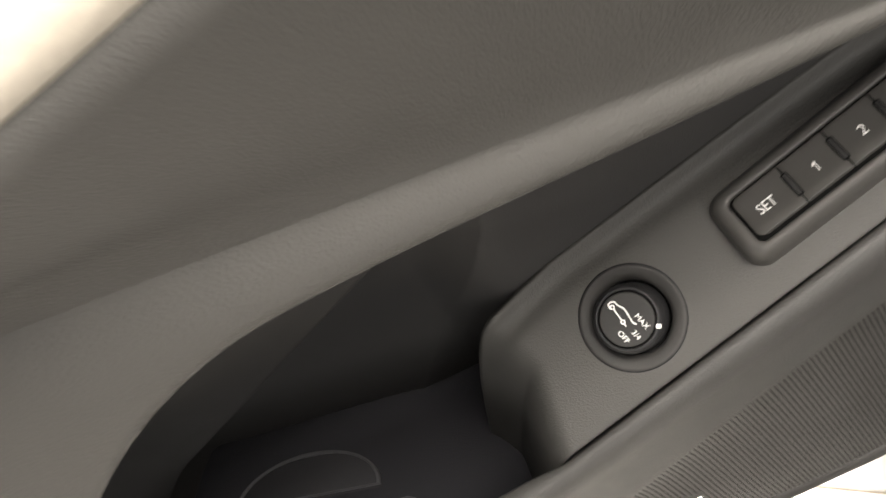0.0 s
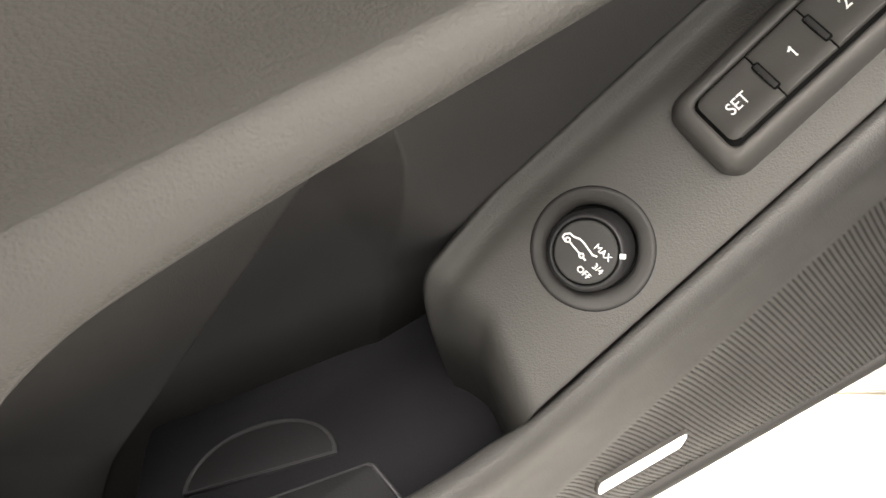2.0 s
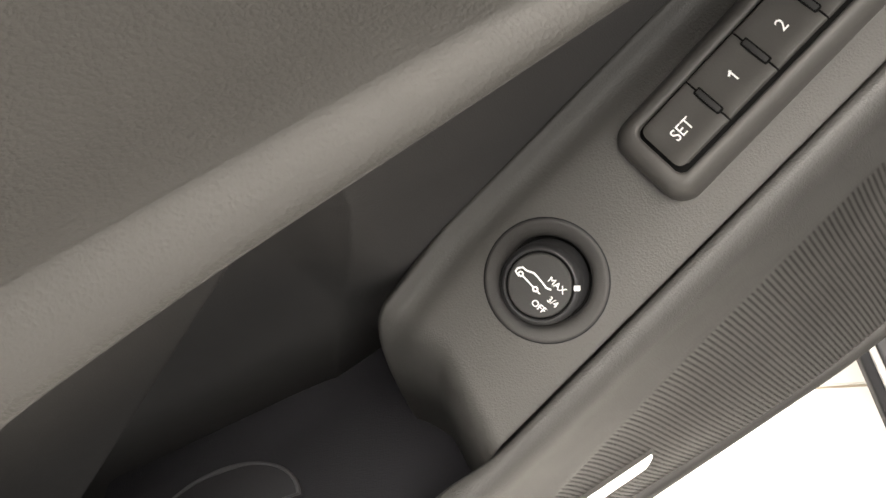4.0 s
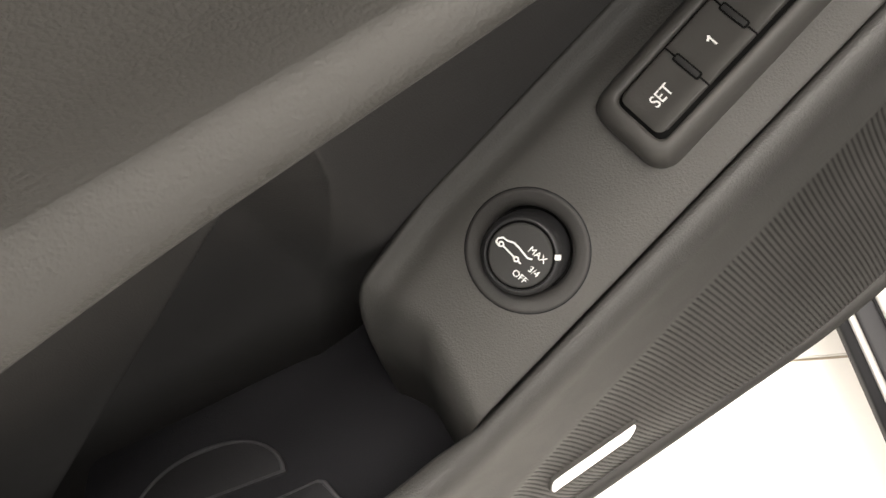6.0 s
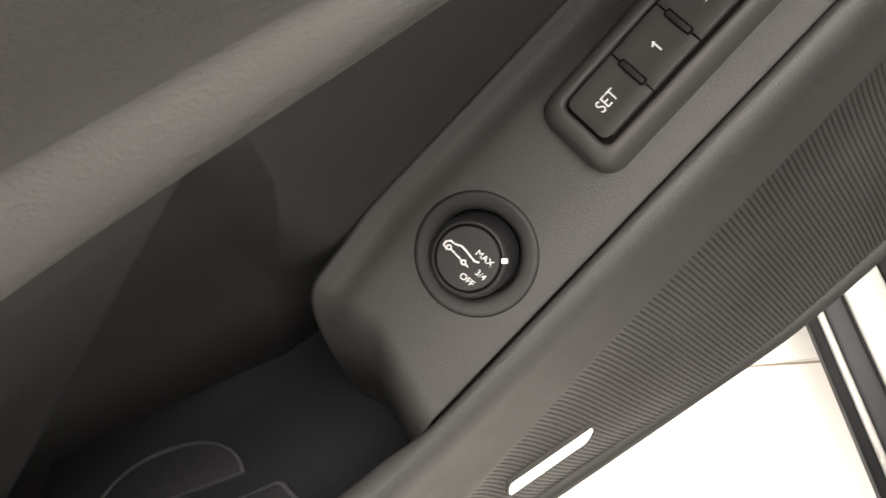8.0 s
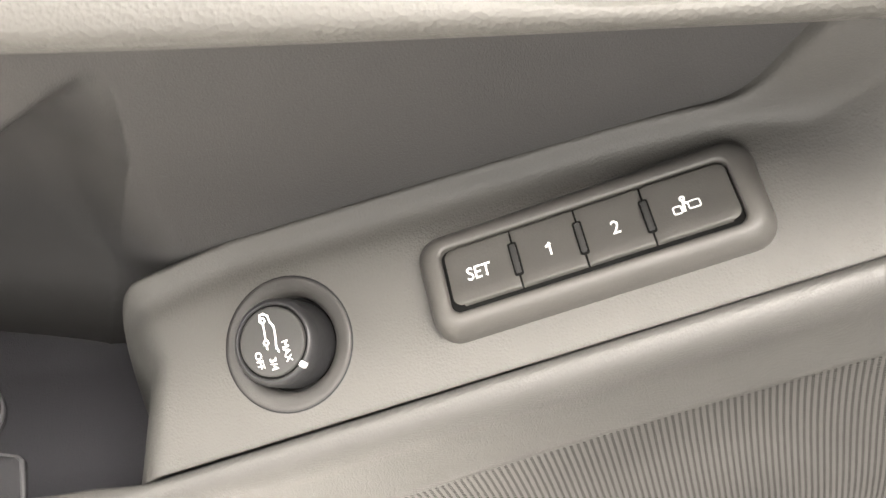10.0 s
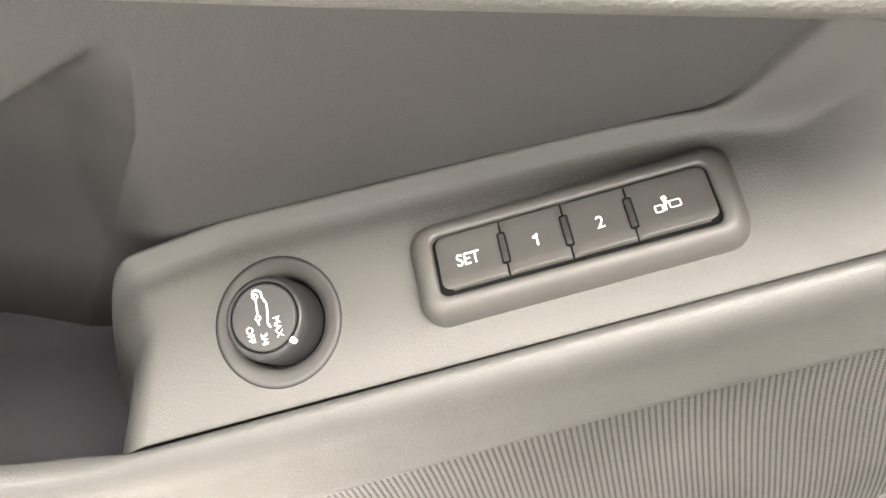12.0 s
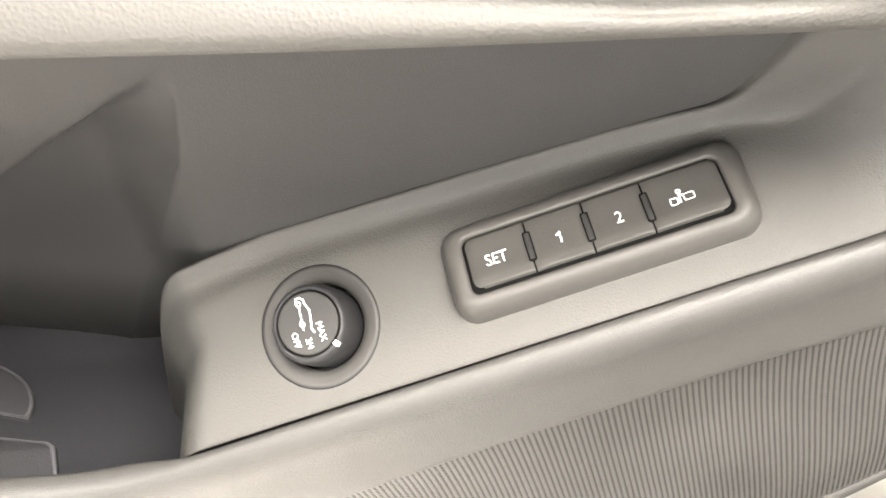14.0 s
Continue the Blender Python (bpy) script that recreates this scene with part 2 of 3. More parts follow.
def wall_y(x, z):
    y = 4.1 - 0.5 * z if z < 4 else 2.1 - 0.3 * (z - 4)
    near = 2.9 - 0.07 * clamp(x, -11, 9) - 0.25 * (z - ledge_z(x, 3.0))
    y += (near - y) * ease(x, -14.5, -10.5)
    a, b = niche_x(z), fold_x(z)
    if a < x < b:
        k = (x - a) / max(0.5, b - a)
        y += 2.6 * ease(x - a, 0.0, 0.6) * (1 - k) ** 0.75 * (1 - ease(z, 2.5, 6.3))
    if x < -30:
        y -= 0.2 * (-30 - x) ** 2
    return max(y, -1.5 - 5.0 * ease(z - ledge_z(x, 0.0), 0.0, 8.0))


def wall_foot(x):
    z = ledge_z(x, 3.5)
    for _ in range(12):
        z = 0.5 * z + 0.5 * (ledge_z(x, min(4.5, wall_y(x, z))) - 0.9)
    return z + (-16 - z) * ease(-x, 8.0, 10.5)


for name, x0, x1, n, mat, label in (("back_wall", -37, 3.5, 406, WELL, "wall under the armrest with a bottle niche, shade put into its colour"), ("end_wall", 3.5, 26, 91, WELL, "curved end of the recess")):
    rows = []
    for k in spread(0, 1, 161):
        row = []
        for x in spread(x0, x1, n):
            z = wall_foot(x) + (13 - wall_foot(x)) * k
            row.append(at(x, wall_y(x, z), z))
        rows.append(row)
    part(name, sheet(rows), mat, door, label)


# the ledge that carries the switches
def bead_v(u):
    """Where the bead along the back of the ledge runs."""
    return 3.65 - 0.055 * (u + 9) - 0.012 * max(0, u - 3) ** 2 if u > -9 else 3.65 - 0.07 * (-9 - u)


def roll_u(v):
    """Where the ledge begins to roll down into the pocket."""
    return -12.2 + 0.36 * min(v, 0.8) - 0.55 * ease(v, 0.8, 3.6)


def ledge_w(u, v):
    w = -0.75 + 0.015 * u + 0.25 * min(v, 3.3)
    d = roll_u(v) - u
    if d > 0:
        w -= 3.7 * (math.sqrt(1 + (d / 1.9) ** 2) - 1)
    # soft bead along the back, a shallow hollow before it, then down to the foot of the wall
    b = v - bead_v(u)
    w += (0.34 * math.exp(-(b / 0.24) ** 2) - 0.17 * math.exp(-((b + 0.65) / 0.5) ** 2)) * (1 - 0.8 * ease(u, 6.5, 9.0)) * (1 - 0.6 * ease(-u, 12.5, 15.0))
    w -= 0.14 * ease(b, 0.15, 0.9) * (1 - ease(u, 4.5, 7.0)) + 9.0 * ease(b, 0.25, 1.8) * ease(-u, 9.5, 12.0)
    # round opening for the knob
    w -= 0.9 * (1 - ease(math.hypot(u + 7.892, (v - 0.02) * 1.03), 1.84, 2.02))
    start = 8.6 - 2.0 * ease(v, 1.3, 2.6)
    if u > start:
        d = u - start
        w += min(9.0, 0.26 * d * d if d < 2.0 else 1.04 + 1.04 * (d - 2.0)) * ease(v, -2.6, 2.4)
    return w


rows = []
us = spread(-21.6, 22, 437)
vs_ = spread(-2.72, 4.2, 71) + [4.6, 5.2, 6.0]
for v in vs_:
    row = []
    for u in us:
        q = BANK @ Vector((u * CM, v * CM, ledge_w(u, v) * CM))
        row.append(q)
    rows.append(row)
edge = [[BANK @ Vector((u * CM, v * CM, (ledge_w(u, -2.72) - dw) * CM)) for u in us] for v, dw in ((-2.2, 2.6), (-2.64, 0.20), (-2.74, 0.10), (-2.755, 0.04))]
part("switch_ledge", sheet(edge + rows), LEDGE, door, "grained sloping ledge that carries the switches")

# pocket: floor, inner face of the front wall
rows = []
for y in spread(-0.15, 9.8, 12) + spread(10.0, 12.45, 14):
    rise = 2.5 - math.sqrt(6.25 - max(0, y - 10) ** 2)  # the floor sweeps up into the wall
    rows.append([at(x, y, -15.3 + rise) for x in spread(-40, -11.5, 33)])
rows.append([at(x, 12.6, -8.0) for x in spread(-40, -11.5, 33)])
part("pocket_floor", sheet(rows), POCKET, door, "plastic floor of the door pocket, darkened for its shade")
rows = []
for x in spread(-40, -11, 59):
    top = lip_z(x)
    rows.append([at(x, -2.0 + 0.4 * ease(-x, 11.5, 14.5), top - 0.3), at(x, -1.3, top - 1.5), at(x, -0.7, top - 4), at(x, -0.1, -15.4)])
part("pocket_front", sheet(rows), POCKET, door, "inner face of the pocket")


# armrest
def arm_edge(x):
    return 11.1 + 0.12 * math.exp(-((x + 13) / 5) ** 2) + 0.10 * ease(x, -20, -12) - (0.06 * (-16.2 - x) ** 2 if x < -16.2 else 0)


def arm_band(x):
    return max(0.4, 11.6 - 0.10 * x - arm_edge(x))


def pad_edge(x):
    return clamp(18.78 + 0.24 * (x + 18.0), 16.0, 22.5)


def arm_profile(x):
    e, b, p = arm_edge(x), arm_band(x), pad_edge(x)
    q = clamp(-0.25 - 0.033 * x, -0.55, 0.45)  # lean grades brightness: back at the rear, upright in front; z follows view ray
    lean = lambda y, z, f: (y + q * f, z - 0.56 * q * f)
    low = ((2.0, e - 0.2), (-4.0, e - 0.35), (-6.4, e - 0.3), (-6.95, e - 0.16), (-7.2, e + 0.1), (-7.2, e + 0.35), lean(-7.08, e + 0.4 * b + 0.15, 0.3), lean(-6.94, e + 0.75 * b, 0.65), lean(-6.82, e + b - 0.15, 0.95), lean(-6.80, e + b, 1))
    high = (lean(-6.80, e + b, 1), lean(-6.81, e + b + 0.25, 1), lean(-6.86, e + b + 0.55, 1), lean(-6.95, e + b + 0.95, 0.95), lean(-7.09, e + b + 1.4, 0.9), (-9.1, p - 1.0), (-9.25, p - 0.3), (-9.0, p))
    return low, high


for name, side, mat, label in (("armrest_roll", 0, ROLL, "grained rolled lower edge of the armrest"), ("armrest_face", 1, ROLL, "soft grained dark grey side of the armrest")):
    part(name, sheet([[at(x, y, z) for y, z in arm_profile(x)[side]] for x in spread(-33.5, 30, 128)]), mat, door, label)
rows = []
for x in spread(-27.5, 30, 60):
    p = pad_edge(x)
    rows.append([at(x, y, p + z) for y, z in ((-8.7, -0.3), (-9.15, 0.1), (-9.4, 0.7), (-9.1, 1.5), (-8.1, 2.0), (-3.0, 2.3), (12.0, 2.3))])
part("armrest_pad", sheet(rows), PAD, door, "cream leather pad on top of the armrest")

# outer shell closes the door behind the trim
part("outer_skin", block(-0.46, 0.36, 0.20, 0.215, RISE - 0.235, RISE + 0.26, 0.004), PAINT, door, "pale grey painted outer panel")

# ---- speaker mesh with real holes ----
def mesh_at(x, z):
    zt, zb = mesh_top(max(x, -30)) - 0.02, door_foot(x) + 1.0
    return at(x, mesh_y(clamp((zt - z) / max(0.5, zt - zb), -0.05, 1.1)) + 0.10 * math.cos(0.35 * (x + 9.5)), z)


def mesh_point(x, k):
    zt, zb = mesh_top(max(x, -30)) - 0.02, door_foot(x) + 1.0
    return mesh_at(x, zt + (zb - zt) * k)


def speaker_mesh():
    """Columns of small holes square to the upper edge; the bars between them stand proud."""
    cols, tall = 240, 140
    x0, pitch, drop, lean = -27.0, 0.222, 0.155, 0.30
    verts, faces, grid = [], [], {}

    def corner(i, j):
        if (i, j) not in grid:
            grid[i, j] = len(verts)
            x = x0 + i * pitch
            verts.append(mesh_at(x + lean * j * drop, mesh_top(x) + 0.05 - j * drop))
        return grid[i, j]

    for i in range(cols):
        for j in range(tall):
            x = x0 + (i + 0.5) * pitch
            px, pz = x + lean * (j + 0.5) * drop, mesh_top(x) + 0.05 - (j + 0.5) * drop
            if pz < door_foot(px) + 0.9 or px > 24 or px < -26:
                continue
            dx, dz = pitch * 0.26, drop * 0.30
            ring = (corner(i, j), corner(i + 1, j), corner(i + 1, j + 1), corner(i, j + 1))
            hole = []
            for sx, sz in ((-1, 1), (1, 1), (1, -1), (-1, -1)):
                hole.append(len(verts))
                verts.append(mesh_at(px + sx * dx - sz * lean * dz, pz + sz * dz) + Vector((0, 0.00004, 0)))
            for m in range(4):
                faces.append((ring[m], ring[(m + 1) % 4], hole[(m + 1) % 4], hole[m]))
    me = bpy.data.meshes.new("speaker_mesh")
    me.from_pydata([tuple(v) for v in verts], [], faces)
    return me


part("speaker_mesh", speaker_mesh(), GRILLE, door, "dark grey perforated speaker mesh", smooth=False)
rows = []
for x in spread(-30, 24, 109):
    rows.append([mesh_point(x, k) + Vector((0, 0.0012, 0)) for k in spread(0, 1, 14)])
part("speaker_backing", sheet(rows), CLOTH, door, "dark cloth behind the mesh")

# ---- seat memory switch bank ----
bank = thing("memory_switch_bank", "dark grey memory switch bank with white lettering on the ledge", "switch bank", BANK)


def ring_rows(levels):
    rows = []
    for (x0, x1, y0, y1, r), w in levels:
        rows.append([(x * CM, y * CM, (w(x, y) if callable(w) else w) * CM) for x, y in rounded(x0, x1, y0, y1, r, 8)])
    return rows


def grown(d):
    return (-2.24 - d * 1.02, 6.56 + d * 1.08, -1.075 - d * 0.70, 1.02 + d * 0.80, 0.32 + d * 0.60)


def bezel_foot(x, y):
    return -0.75 + 0.015 * x + 0.25 * max(y, -0.7) + 0.08 * min(0, y + 0.7) - 0.10


def bezel_crest(x, y):
    return 0.115 + 0.10 * min(0.0, y)


def pillow(a):
    rise = math.sin(radians(a))
    return lambda x, y: bezel_foot(x, y) + (bezel_crest(x, y) - bezel_foot(x, y)) * rise


levels = [(grown(0.785), lambda x, y: bezel_foot(x, y) - 0.4)]
levels += [(grown(0.16 + 0.62 * math.cos(radians(a)) ** 0.8), pillow(a)) for a in (0, 15, 30, 45, 58, 70, 80)]
levels += [(grown(0.10), lambda x, y: bezel_crest(x, y) - 0.01), (grown(0.03), lambda x, y: bezel_crest(x, y) - 0.05), (grown(0.0), lambda x, y: bezel_crest(x, y) - 0.13), (grown(0.0), -0.5)]
part("bezel", sheet(ring_rows(levels), closed=True), BEZEL, bank, "satin dark grey rounded frame")
part("well", slab(rounded(-2.26, 6.58, -1.14, 1.04, 0.3), -0.6, -0.16), GAP, bank)


def key_face(x, y):
    """Slightly dished, with a facet along the lower edge."""
    return -0.05 * math.exp(-((y - 0.1) / 0.5) ** 2) - 0.10 * max(0, -0.62 - y)


def key(u0, u1, round_left=False, round_right=False):
    rows = []
    n = 15
    ys = [0.0175 - 0.9175 * math.cos(math.pi * k / 30) for k in range(31)]
    def edge(y, r):
        d = max(0.0, abs(y - 0.0175) - (0.9175 - r))
        return r - math.sqrt(max(0, r * r - d * d)) if d > 0 else 0.0
    for y in ys:
        l = u0 + (edge(y, 0.30) if round_left else 0)
        r = u1 - (edge(y, 0.30) if round_right else 0)
        row = []
        for x in spread(l, r, n):
            near = min(x - l, r - x, y + 0.90, 0.935 - y)
            drop = 0.05 * (1 - clamp(near / 0.05, 0, 1)) ** 2
            row.append((x * CM, y * CM, (0.06 + key_face(x, y) - drop) * CM))
        rows.append(row)
    rows.insert(0, [(x, y - 0.0002, z - 0.003) for x, y, z in rows[0]])
    rows.append([(x, y + 0.0002, z - 0.003) for x, y, z in rows[-1]])
    return sheet(rows)


SWITCHES = (("SET", -2.11, -0.03, -1.16), ("1", 0.03, 1.97, 1.061), ("2", 2.03, 3.97, 3.041), ("", 4.03, 6.49, 5.128))
for word, u0, u1, mid in SWITCHES:
    b = part("button", key(u0, u1, u0 < -2, u1 > 6), BUTTON, bank, "dark grey button marked " + (word or "with a seat exit symbol"))
    if word:
        if word == "1":
            one = stroke([(mid - 0.10, 0.06), (mid + 0.02, 0.13)], 0.075, 0.036)
            part("legend", one, PRINT, b, "white printed lettering", False)
        part("legend", lettering(word, 0.42, 0.002, 0.82 if word == "SET" else 0.9), PRINT, b, "white printed lettering", False, pose(mid * CM, -0.053 * CM, 0.035 * CM))
    else:
        bm = stroke(rounded(mid - 0.40, mid - 0.17, -0.25, -0.02, 0.05, 3), 0.045, 0.04, True)
        part("legend", bm, PRINT, b, "white printed symbol", False)
        bm = stroke(rounded(mid + 0.05, mid + 0.38, -0.20, 0.03, 0.05, 3), 0.045, 0.042, True)
        part("legend", bm, PRINT, b, "white printed symbol", False)
        bm = stroke([(mid - 0.10, -0.22), (mid - 0.07, 0.07), (mid + 0.03, 0.0)], 0.08, 0.044)
        part("legend", bm, PRINT, b, "white printed symbol", False)
        bm = stroke(rounded(mid - 0.12, mid - 0.01, 0.12, 0.23, 0.04, 3), 0.06, 0.046, True)
        part("legend", bm, PRINT, b, "white printed symbol", False)
for u in (0.0, 2.0, 4.0):
    # black slab above the keys, painted in for the gap's shade
    part("pin_gap_shade", slab(rounded(u - 0.14, u + 0.14, -0.56, 0.52, 0.06, 3), -0.3, 0.066), GAP, bank)
    part("divider_pin", slab(rounded(u - 0.085, u + 0.085, -0.50, 0.46, 0.05, 3), -0.2, 0.09, 0.02), PIN, bank, "darker divider between two buttons")

# ---- liftgate knob ----
n = Vector((-0.015, -0.25, 1)).normalized()
ex = Vector((1, 0, 0.015)).normalized()
ey = n.cross(ex)
seat = Vector((-7.892, 0.02, -0.863))
KN = BANK @ Matrix((( ex.x, ey.x, n.x, seat.x * CM), (ex.y, ey.y, n.y, seat.y * CM), (ex.z, ey.z, n.z, seat.z * CM), (0, 0, 0, 1)))
knob = thing("liftgate_knob", "black rotary liftgate knob with white symbol set in a round collar", "knob", KN)
part("collar", lathe(((2.18, -0.25), (2.16, 0.03), (2.11, 0.06), (2.02, 0.055), (1.82, 0.0), (1.70, -0.05), (1.60, -0.14), (1.55, -0.24), (1.53, -0.7))), COLLAR, knob, "dark grey dished collar")
# black ring laid on the ledge for the shade round the collar
part("gap_shade_ring", lathe(((2.24, -0.2), (2.21, 0.012), (2.14, 0.012))), SEAL, knob)
part("well", lathe(((1.74, -0.6), (0.0, -0.6))), GAP, knob)
grip = part("grip", lathe(((1.42, -0.5), (1.41, 0.2), (1.40, 0.75), (1.38, 0.95), (1.32, 1.10), (1.25, 1.19), (1.19, 1.215), (1.165, 1.20), (1.155, 1.08))), KNOB, knob, "black grip ring")
part("groove", lathe(((1.17, 1.10), (1.0, 1.10))), GAP, grip)
face = part("cap", lathe(((1.075, 1.05), (1.075, 1.20), (1.05, 1.23), (1.0, 1.235), (0.5, 1.24), (0.0001, 1.24))), CAP, knob, "flat black cap")
turn = radians(-93)


def dial(x, y):
    return (x * math.cos(turn) - y * math.sin(turn), x * math.sin(turn) + y * math.cos(turn))


def dial_pose(x, y, z=1.256):
    px, py = dial(x, y)
    return pose(px * CM, py * CM, z * CM, 0, 0, -87)


part("symbol", stroke([dial(x, y) for x, y in ((-0.70, -0.27), (-0.88, -0.24), (-0.91, -0.12), (-0.81, 0.03), (-0.64, 0.05), (-0.42, 0.17), (-0.2, 0.17), (0.23, 0.13), (0.36, 0.20))], 0.055, 1.256), PRINT, face, "white car outline with raised tailgate", False)
part("symbol", stroke([dial(-0.62, -0.17), dial(-0.07, -0.17)], 0.05, 1.256), PRINT, face, "white sill line", False)
part("symbol", stroke([dial(0.07, -0.17), dial(0.2, -0.17)], 0.05, 1.256), PRINT, face, "white sill line", False)
for wx in (-0.70, 0.0):
    cx, cy = dial(wx, -0.17)
    part("symbol", stroke([(cx + 0.075 * math.cos(a * math.pi / 8), cy + 0.075 * math.sin(a * math.pi / 8)) for a in range(16)], 0.05, 1.258, True), PRINT, face, "white wheel ring", False)
for word, x, y, size, wide in (("MAX", 0.40, 0.44, 0.22, 1.02), ("3/4", 0.70, -0.05, 0.215, 1.0), ("OFF", 0.49, -0.50, 0.22, 1.0)):
    part("legend", lettering(word, size, 0.0, wide), PRINT, face, "white printed lettering", False, dial_pose(x, y))
px, py = dial(0.91, 0.85)
part("indicator", slab(rounded(-0.095, 0.095, -0.085, 0.085, 0.02, 2), -0.3, 0.0, 0.01), PRINT, grip, "white position mark", False, pose(px * CM, py * CM, 1.225 * CM, 0, 0, -48))

# ---- lamp in the speaker mesh ----
def on_mesh(x, dz, out):
    zt, zb = mesh_top(x), door_foot(x) + 1.22
    z = -16.95 + dz
    k = (z - zt) / (zb - zt)
    return at(x, mesh_y(k) - out, z)


lamp = thing("courtesy_lamp", "lit white courtesy lamp bar set in the speaker mesh", "lamp")
for name, grow, out, mat in (("housing", 0.10, 0.10, BEZEL), ("lens", 0.0, 0.17, LENS)):
    rows = []
    for dz in spread(-0.40 - grow, 0.40 + grow, 9):
        slant = 0.28 * dz / 0.4
        tip = 0.18 * max(0, abs(dz) / (0.4 + grow) - 0.55)
        rows.append([on_mesh(x, dz, out) for x in spread(-11.55 - grow + slant * 0.6 + tip, -7.25 + grow + slant + 0.1 - tip, 25)])
    bm = sheet(rows)
    rim = [e for e in bm.edges if e.is_boundary]
    skirt = bmesh.ops.extrude_edge_only(bm, edges=rim)
    bmesh.ops.translate(bm, vec=(0, 0.004, 0), verts=[v for v in skirt["geom"] if isinstance(v, bmesh.types.BMVert)])
    part(name, bm, mat, lamp, "glowing white lens" if name == "lens" else "dark housing", False)

# ---- pads in the bottle pocket ----
def half_point(cx, cy, a0, t):
    p, q = 4.6 * math.cos(t), 2.95 * math.sin(t)
    return (cx + p * math.cos(a0) - q * math.sin(a0), cy + p * math.sin(a0) + q * math.cos(a0))


def half_disc():
    cx, cy, r = -26.5, 8.1, 4.6
    a0 = math.atan2(6.8 - cy, -22.1 - cx)
    return [half_point(cx, cy, a0, math.pi * k / 24) for k in range(25)]


def rim_bead(outline, z, r):
    """A round bead along a closed outline in centimetres."""
    cx = sum(p[0] for p in outline) / len(outline)
    cy = sum(p[1] for p in outline) / len(outline)
    rows = []
    for x, y in outline + outline[:1]:
        d = math.hypot(x - cx, y - cy)
        ux, uy = (x - cx) / d, (y - cy) / d
        rows.append([((x + ux * (c * r - r)) * CM, (y + uy * (c * r - r)) * CM, (z + s * r) * CM) for c, s in [(math.cos(a * math.pi / 4), math.sin(a * math.pi / 4)) for a in range(8)]])
    return sheet(rows, closed=True)


mat_round = thing("bottle_mat", "half-round grey rubber mat on the pocket floor", "mat", Matrix.Translation((0, 0, RISE)))
part("pad", slab(half_disc(), -15.3, -15.06, 0.08), RUBBER, mat_round)
part("rim", rim_bead(half_disc(), -15.02, 0.13), BEAD, mat_round, "raised rim, coloured lighter for its highlight")
mat_flat = thing("pocket_mat", "rectangular grey rubber mat on the pocket floor", "mat", Matrix.Translation((0, 0, RISE)))
FLAT = [(-33, 7.9), (-33, 4.2), (-19.6, 2.2), (-20.4, 5.0), (-20.7, 5.25)]
part("pad", slab(FLAT, -15.3, -15.06, 0.08), RUBBER, mat_flat)
part("rim", rim_bead(FLAT, -15.02, 0.13), BEAD, mat_flat, "raised rim, coloured lighter for its highlight")

# ---- car body sill ----
sill = thing("car_sill", "pale grey painted car sill with black rubber seals", "car sill")
SX = Vector((0.371, 0.928, 0)).normalized()  # along the sill
SN = Vector((SX.y, -SX.x, 0))


def sill_bar(a, b, z0, z1, round_=0.25):
    """A long bar between two offsets across the sill, in centimetres."""
    o = Vector((10.0, 0.0, 0))
    prof = [(a, z0), (a, z1 - round_), (a + round_ * 0.3, z1 - round_ * 0.3), (a + round_, z1), (b - round_, z1), (b - round_ * 0.3, z1 - round_ * 0.3), (b, z1 - round_), (b, z0)]
    rows = []
    for s in spread(-90, 60, 16):
        q = o + SX * s
        rows.append([at(q.x + SN.x * c, q.y + SN.y * c, z) for c, z in prof])
    return sheet(rows, closed=True)


part("rubber_seal", sill_bar(0.0, 0.95, -58.5, -56.0, 0.2), SEAL, sill, "black rubber seal along the edge")
part("sill_panel", sill_bar(0.95, 1.75, -58.5, -56.5, 0.3), PAINT, sill, "pale grey painted flange")
part("kick_strip", sill_bar(1.75, 3.6, -58.5, -56.2, 0.3), SILL, sill, "dark grey plastic strip")
part("rubber_seal", sill_bar(3.6, 3.85, -58.5, -56.3, 0.05), SEAL, sill, "thin black rubber seal")
part("sill_panel", sill_bar(3.85, 7.7, -58.5, -56.6, 0.4), PAINT, sill, "pale grey painted sill")
part("rubber_seal", sill_bar(7.7, 9.1, -58.5, -56.2, 0.2), SEAL, sill, "black rubber seal")

turned = Matrix.Translation(at(10.0, 0.0, -75)) @ Matrix.Rotation(math.atan2(SX.y, SX.x), 4, "Z")
part("body_side", block(-1.4, 0.33, -0.42, -0.093, 0.004, 0.178, 0.01), PAINT, sill, "pale grey painted rocker panel", m=turned)
# unseen dark slab, added so less light bounces up to the door
part("footwell_bounce_blocker", block(-1.6, 0.33, -1.5, -0.13, 0.182, 0.208, 0.01), BLOCKER, sill, "unseen black footwell slab added to cut floor bounce", m=turned)
part("hinge_pillar", block(0.362, 0.50, 0.0, 0.30, 0.0, 1.25, 0.01), PAINT, sill, "pale grey painted pillar that carries the door")

# ---- room ----
X0, X1, Y0, Y1, H = -3.2, 2.8, -3.6, 2.6, 2.75
tagged(part("floor", block(X0 - 0.2, X1 + 0.2, Y0 - 0.2, Y1 + 0.2, -0.12, -0.004), FLOOR_DARK, smooth=False), "white tiles with beige joints, unseen floor kept dark to cut bounce", "floor", kind="structure")
floor_ob = bpy.data.objects["floor"]
def joined(*boxes):
    """Several boxes in one bmesh."""
    bm = bmesh.new()
    for x0, x1, y0, y1, z0, z1 in boxes:
        m = Matrix.Translation(((x0 + x1) / 2, (y0 + y1) / 2, (z0 + z1) / 2)) @ Matrix.Diagonal((x1 - x0, y1 - y0, z1 - z0, 1))
        bmesh.ops.create_cube(bm, size=1, matrix=m)
    return bm


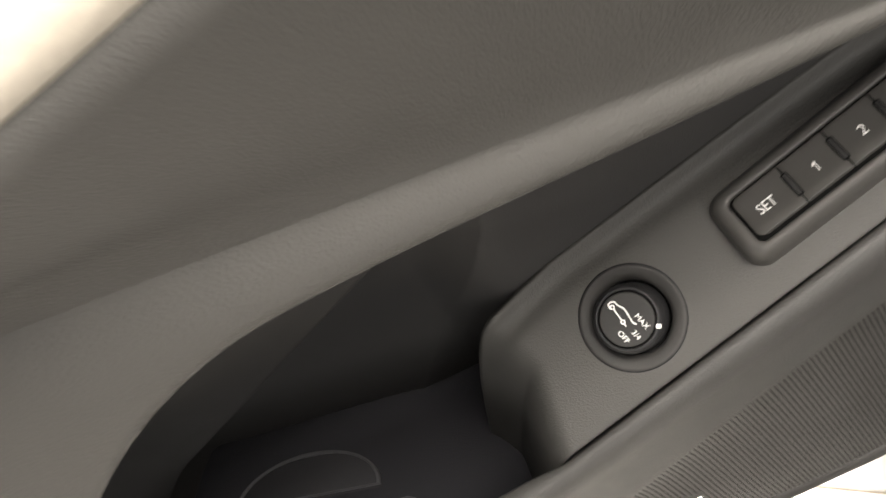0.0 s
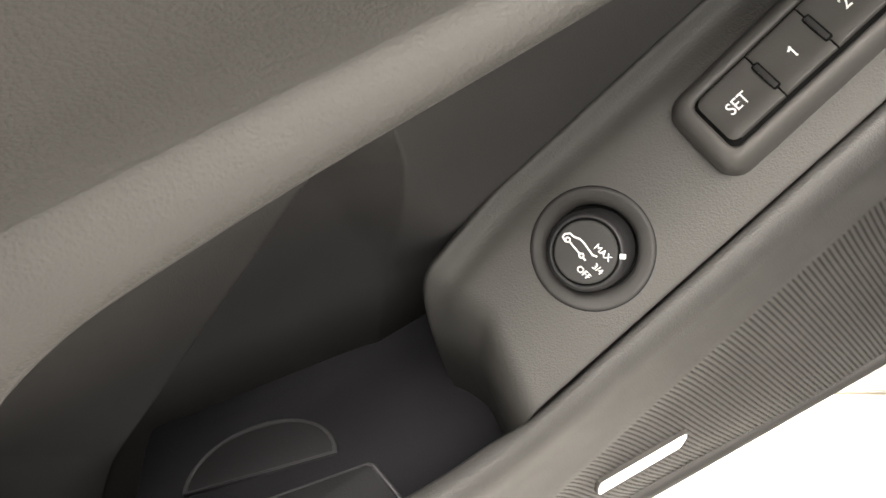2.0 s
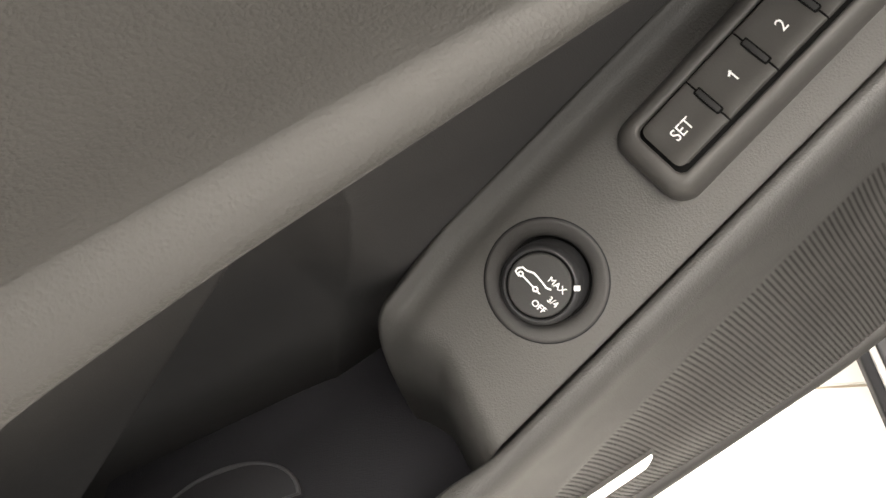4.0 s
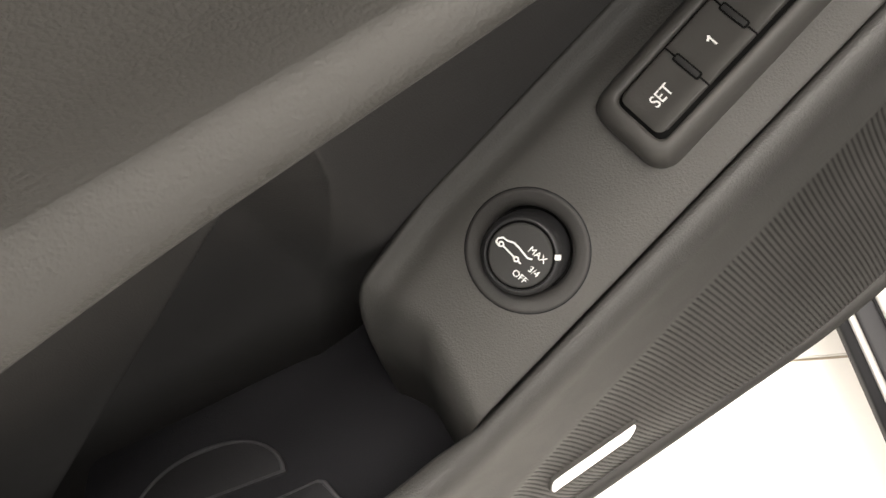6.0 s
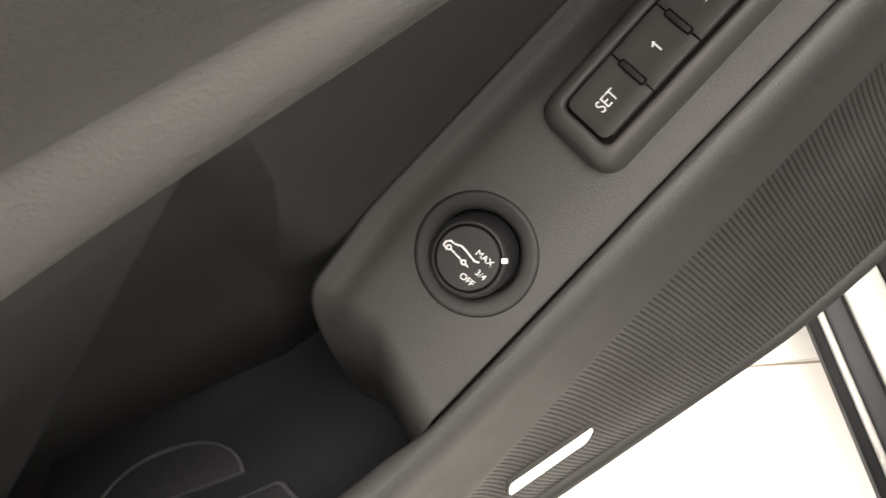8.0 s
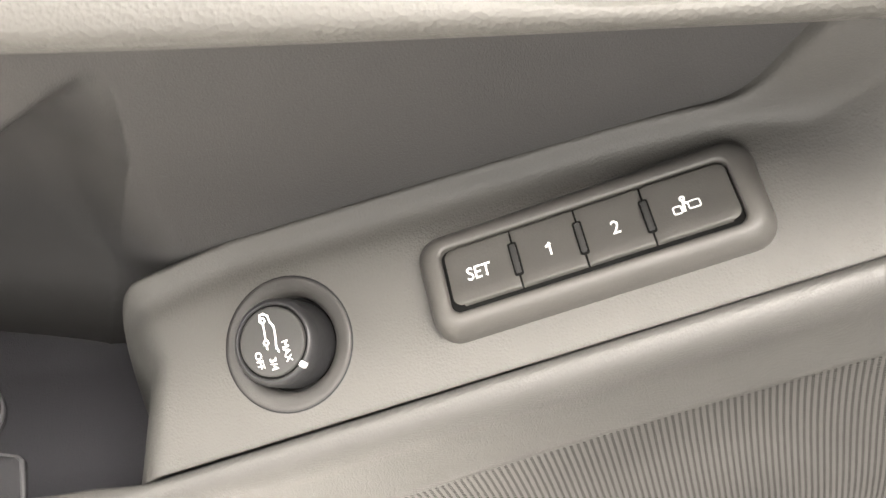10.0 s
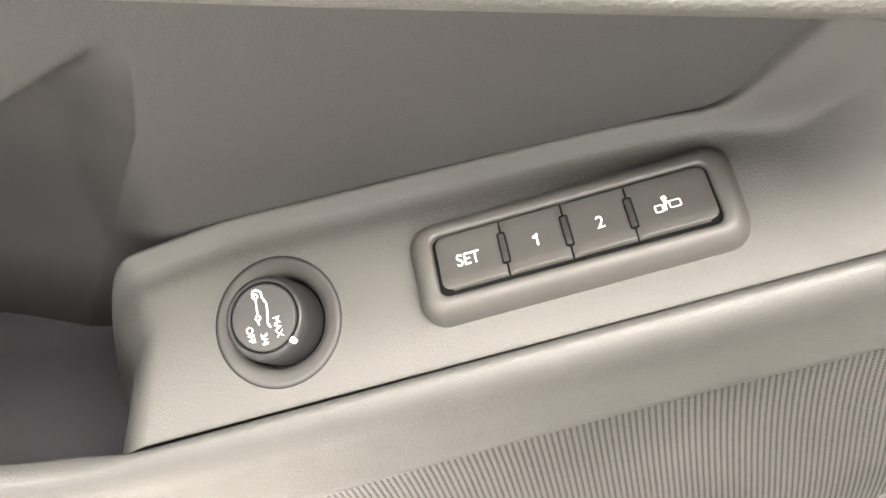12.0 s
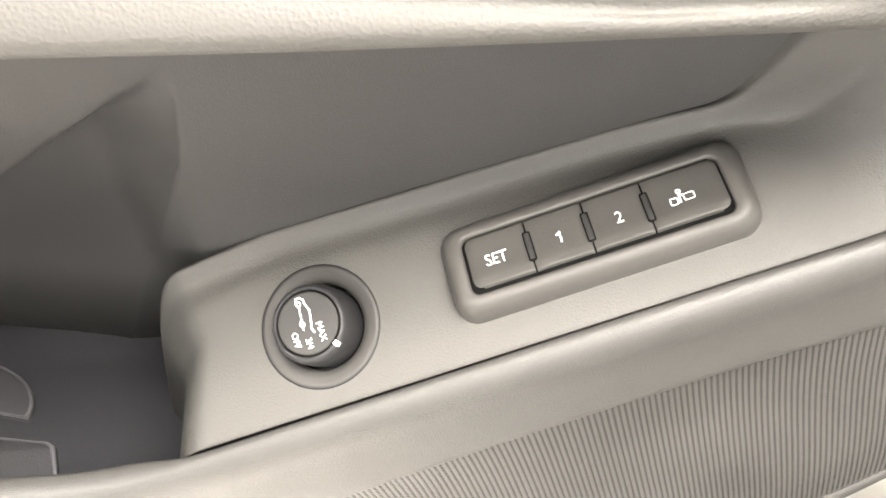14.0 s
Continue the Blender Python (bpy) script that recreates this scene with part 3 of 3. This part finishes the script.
def wall(name, boxes):
    tagged(part(name, joined(*boxes), WALL, smooth=False), "plain grey painted wall", "wall", kind="structure")


WA, WB, WZ0, WZ1 = -1.2, 1.5, 0.4, 2.3  # the added south window, unseen
VA, VB = -3.35, -1.05  # the added west window, unseen
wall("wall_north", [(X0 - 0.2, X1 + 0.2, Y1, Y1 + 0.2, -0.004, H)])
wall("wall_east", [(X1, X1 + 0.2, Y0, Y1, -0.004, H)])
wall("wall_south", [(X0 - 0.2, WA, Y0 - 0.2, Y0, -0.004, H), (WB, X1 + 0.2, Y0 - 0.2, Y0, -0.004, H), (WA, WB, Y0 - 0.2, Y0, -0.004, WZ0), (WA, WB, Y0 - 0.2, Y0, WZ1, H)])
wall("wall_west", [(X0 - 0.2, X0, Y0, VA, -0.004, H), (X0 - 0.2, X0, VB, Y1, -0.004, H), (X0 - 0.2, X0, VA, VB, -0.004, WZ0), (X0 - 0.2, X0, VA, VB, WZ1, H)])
for name, m, half in (("added_window_1", pose((WA + WB) / 2, Y0 - 0.1, WZ0), (WB - WA) / 2), ("added_window_2", pose(X0 - 0.1, (VA + VB) / 2, WZ0, 0, 0, 90), (VB - VA) / 2)):
    win = thing(name, "large added window out of view with a white steel frame", "window", m, kind="structure")
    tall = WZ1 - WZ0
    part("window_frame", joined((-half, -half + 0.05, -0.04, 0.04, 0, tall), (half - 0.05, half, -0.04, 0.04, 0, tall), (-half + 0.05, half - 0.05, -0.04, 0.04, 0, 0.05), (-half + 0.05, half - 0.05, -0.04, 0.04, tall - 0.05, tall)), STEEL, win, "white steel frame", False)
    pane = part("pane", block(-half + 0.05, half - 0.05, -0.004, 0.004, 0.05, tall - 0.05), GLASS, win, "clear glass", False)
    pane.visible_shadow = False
tagged(part("ceiling", block(X0 - 0.2, X1 + 0.2, Y0 - 0.2, Y1 + 0.2, H, H + 0.2), WALL, smooth=False), "plain grey ceiling", "ceiling", kind="structure")
# panels added overhead to go with the made-up lamps
for (lx, ly), (wide, deep) in zip(LAMPS, SPANS):
    fitting = thing("added_ceiling_light", "added rectangular ceiling light panel, lit and out of view", "ceiling light", pose(lx, ly, 2.75), "ceiling lights")
    part("frame", block(-wide / 2 - 0.045, wide / 2 + 0.045, -deep / 2 - 0.045, deep / 2 + 0.045, -0.07, 0.0, 0.01), STEEL, fitting, "white steel frame", False)
    part("diffuser", block(-wide / 2, wide / 2, -deep / 2, deep / 2, -0.076, -0.071), LIGHT, fitting, "glowing diffuser", False)

# floor tiles, turned against the car
part("joint_bed", block(X0 + 0.05, X1 - 0.05, -0.95, Y1 - 0.02, -0.003, 0.001), GROUT, floor_ob, smooth=False)
tile_me = None
step, joint, spin = 0.60, 0.0035, radians(-33.8)
for i in range(-7, 8):
    for j in range(-7, 8):
        cx, cy = -0.19 + i * step, -0.0306 + j * step
        x, y = cx * math.cos(spin) - cy * math.sin(spin), cx * math.sin(spin) + cy * math.cos(spin)
        # tiles stop short in front; the unseen floor there is kept dark
        if not (X0 + 0.43 < x < X1 - 0.43 and -0.55 < y < Y1 - 0.43):
            continue
        if tile_me is None:
            first = part("tile", block(-step / 2 + joint / 2, step / 2 - joint / 2, -step / 2 + joint / 2, step / 2 - joint / 2, -0.004, 0.004, 0.0015), TILE, floor_ob, smooth=False)
            tile_me, ob = first.data, first
        else:
            ob = new("tile", tile_me)
            ob.parent = floor_ob
        ob.matrix_basis = pose(x, y, 0, 0, 0, math.degrees(spin))
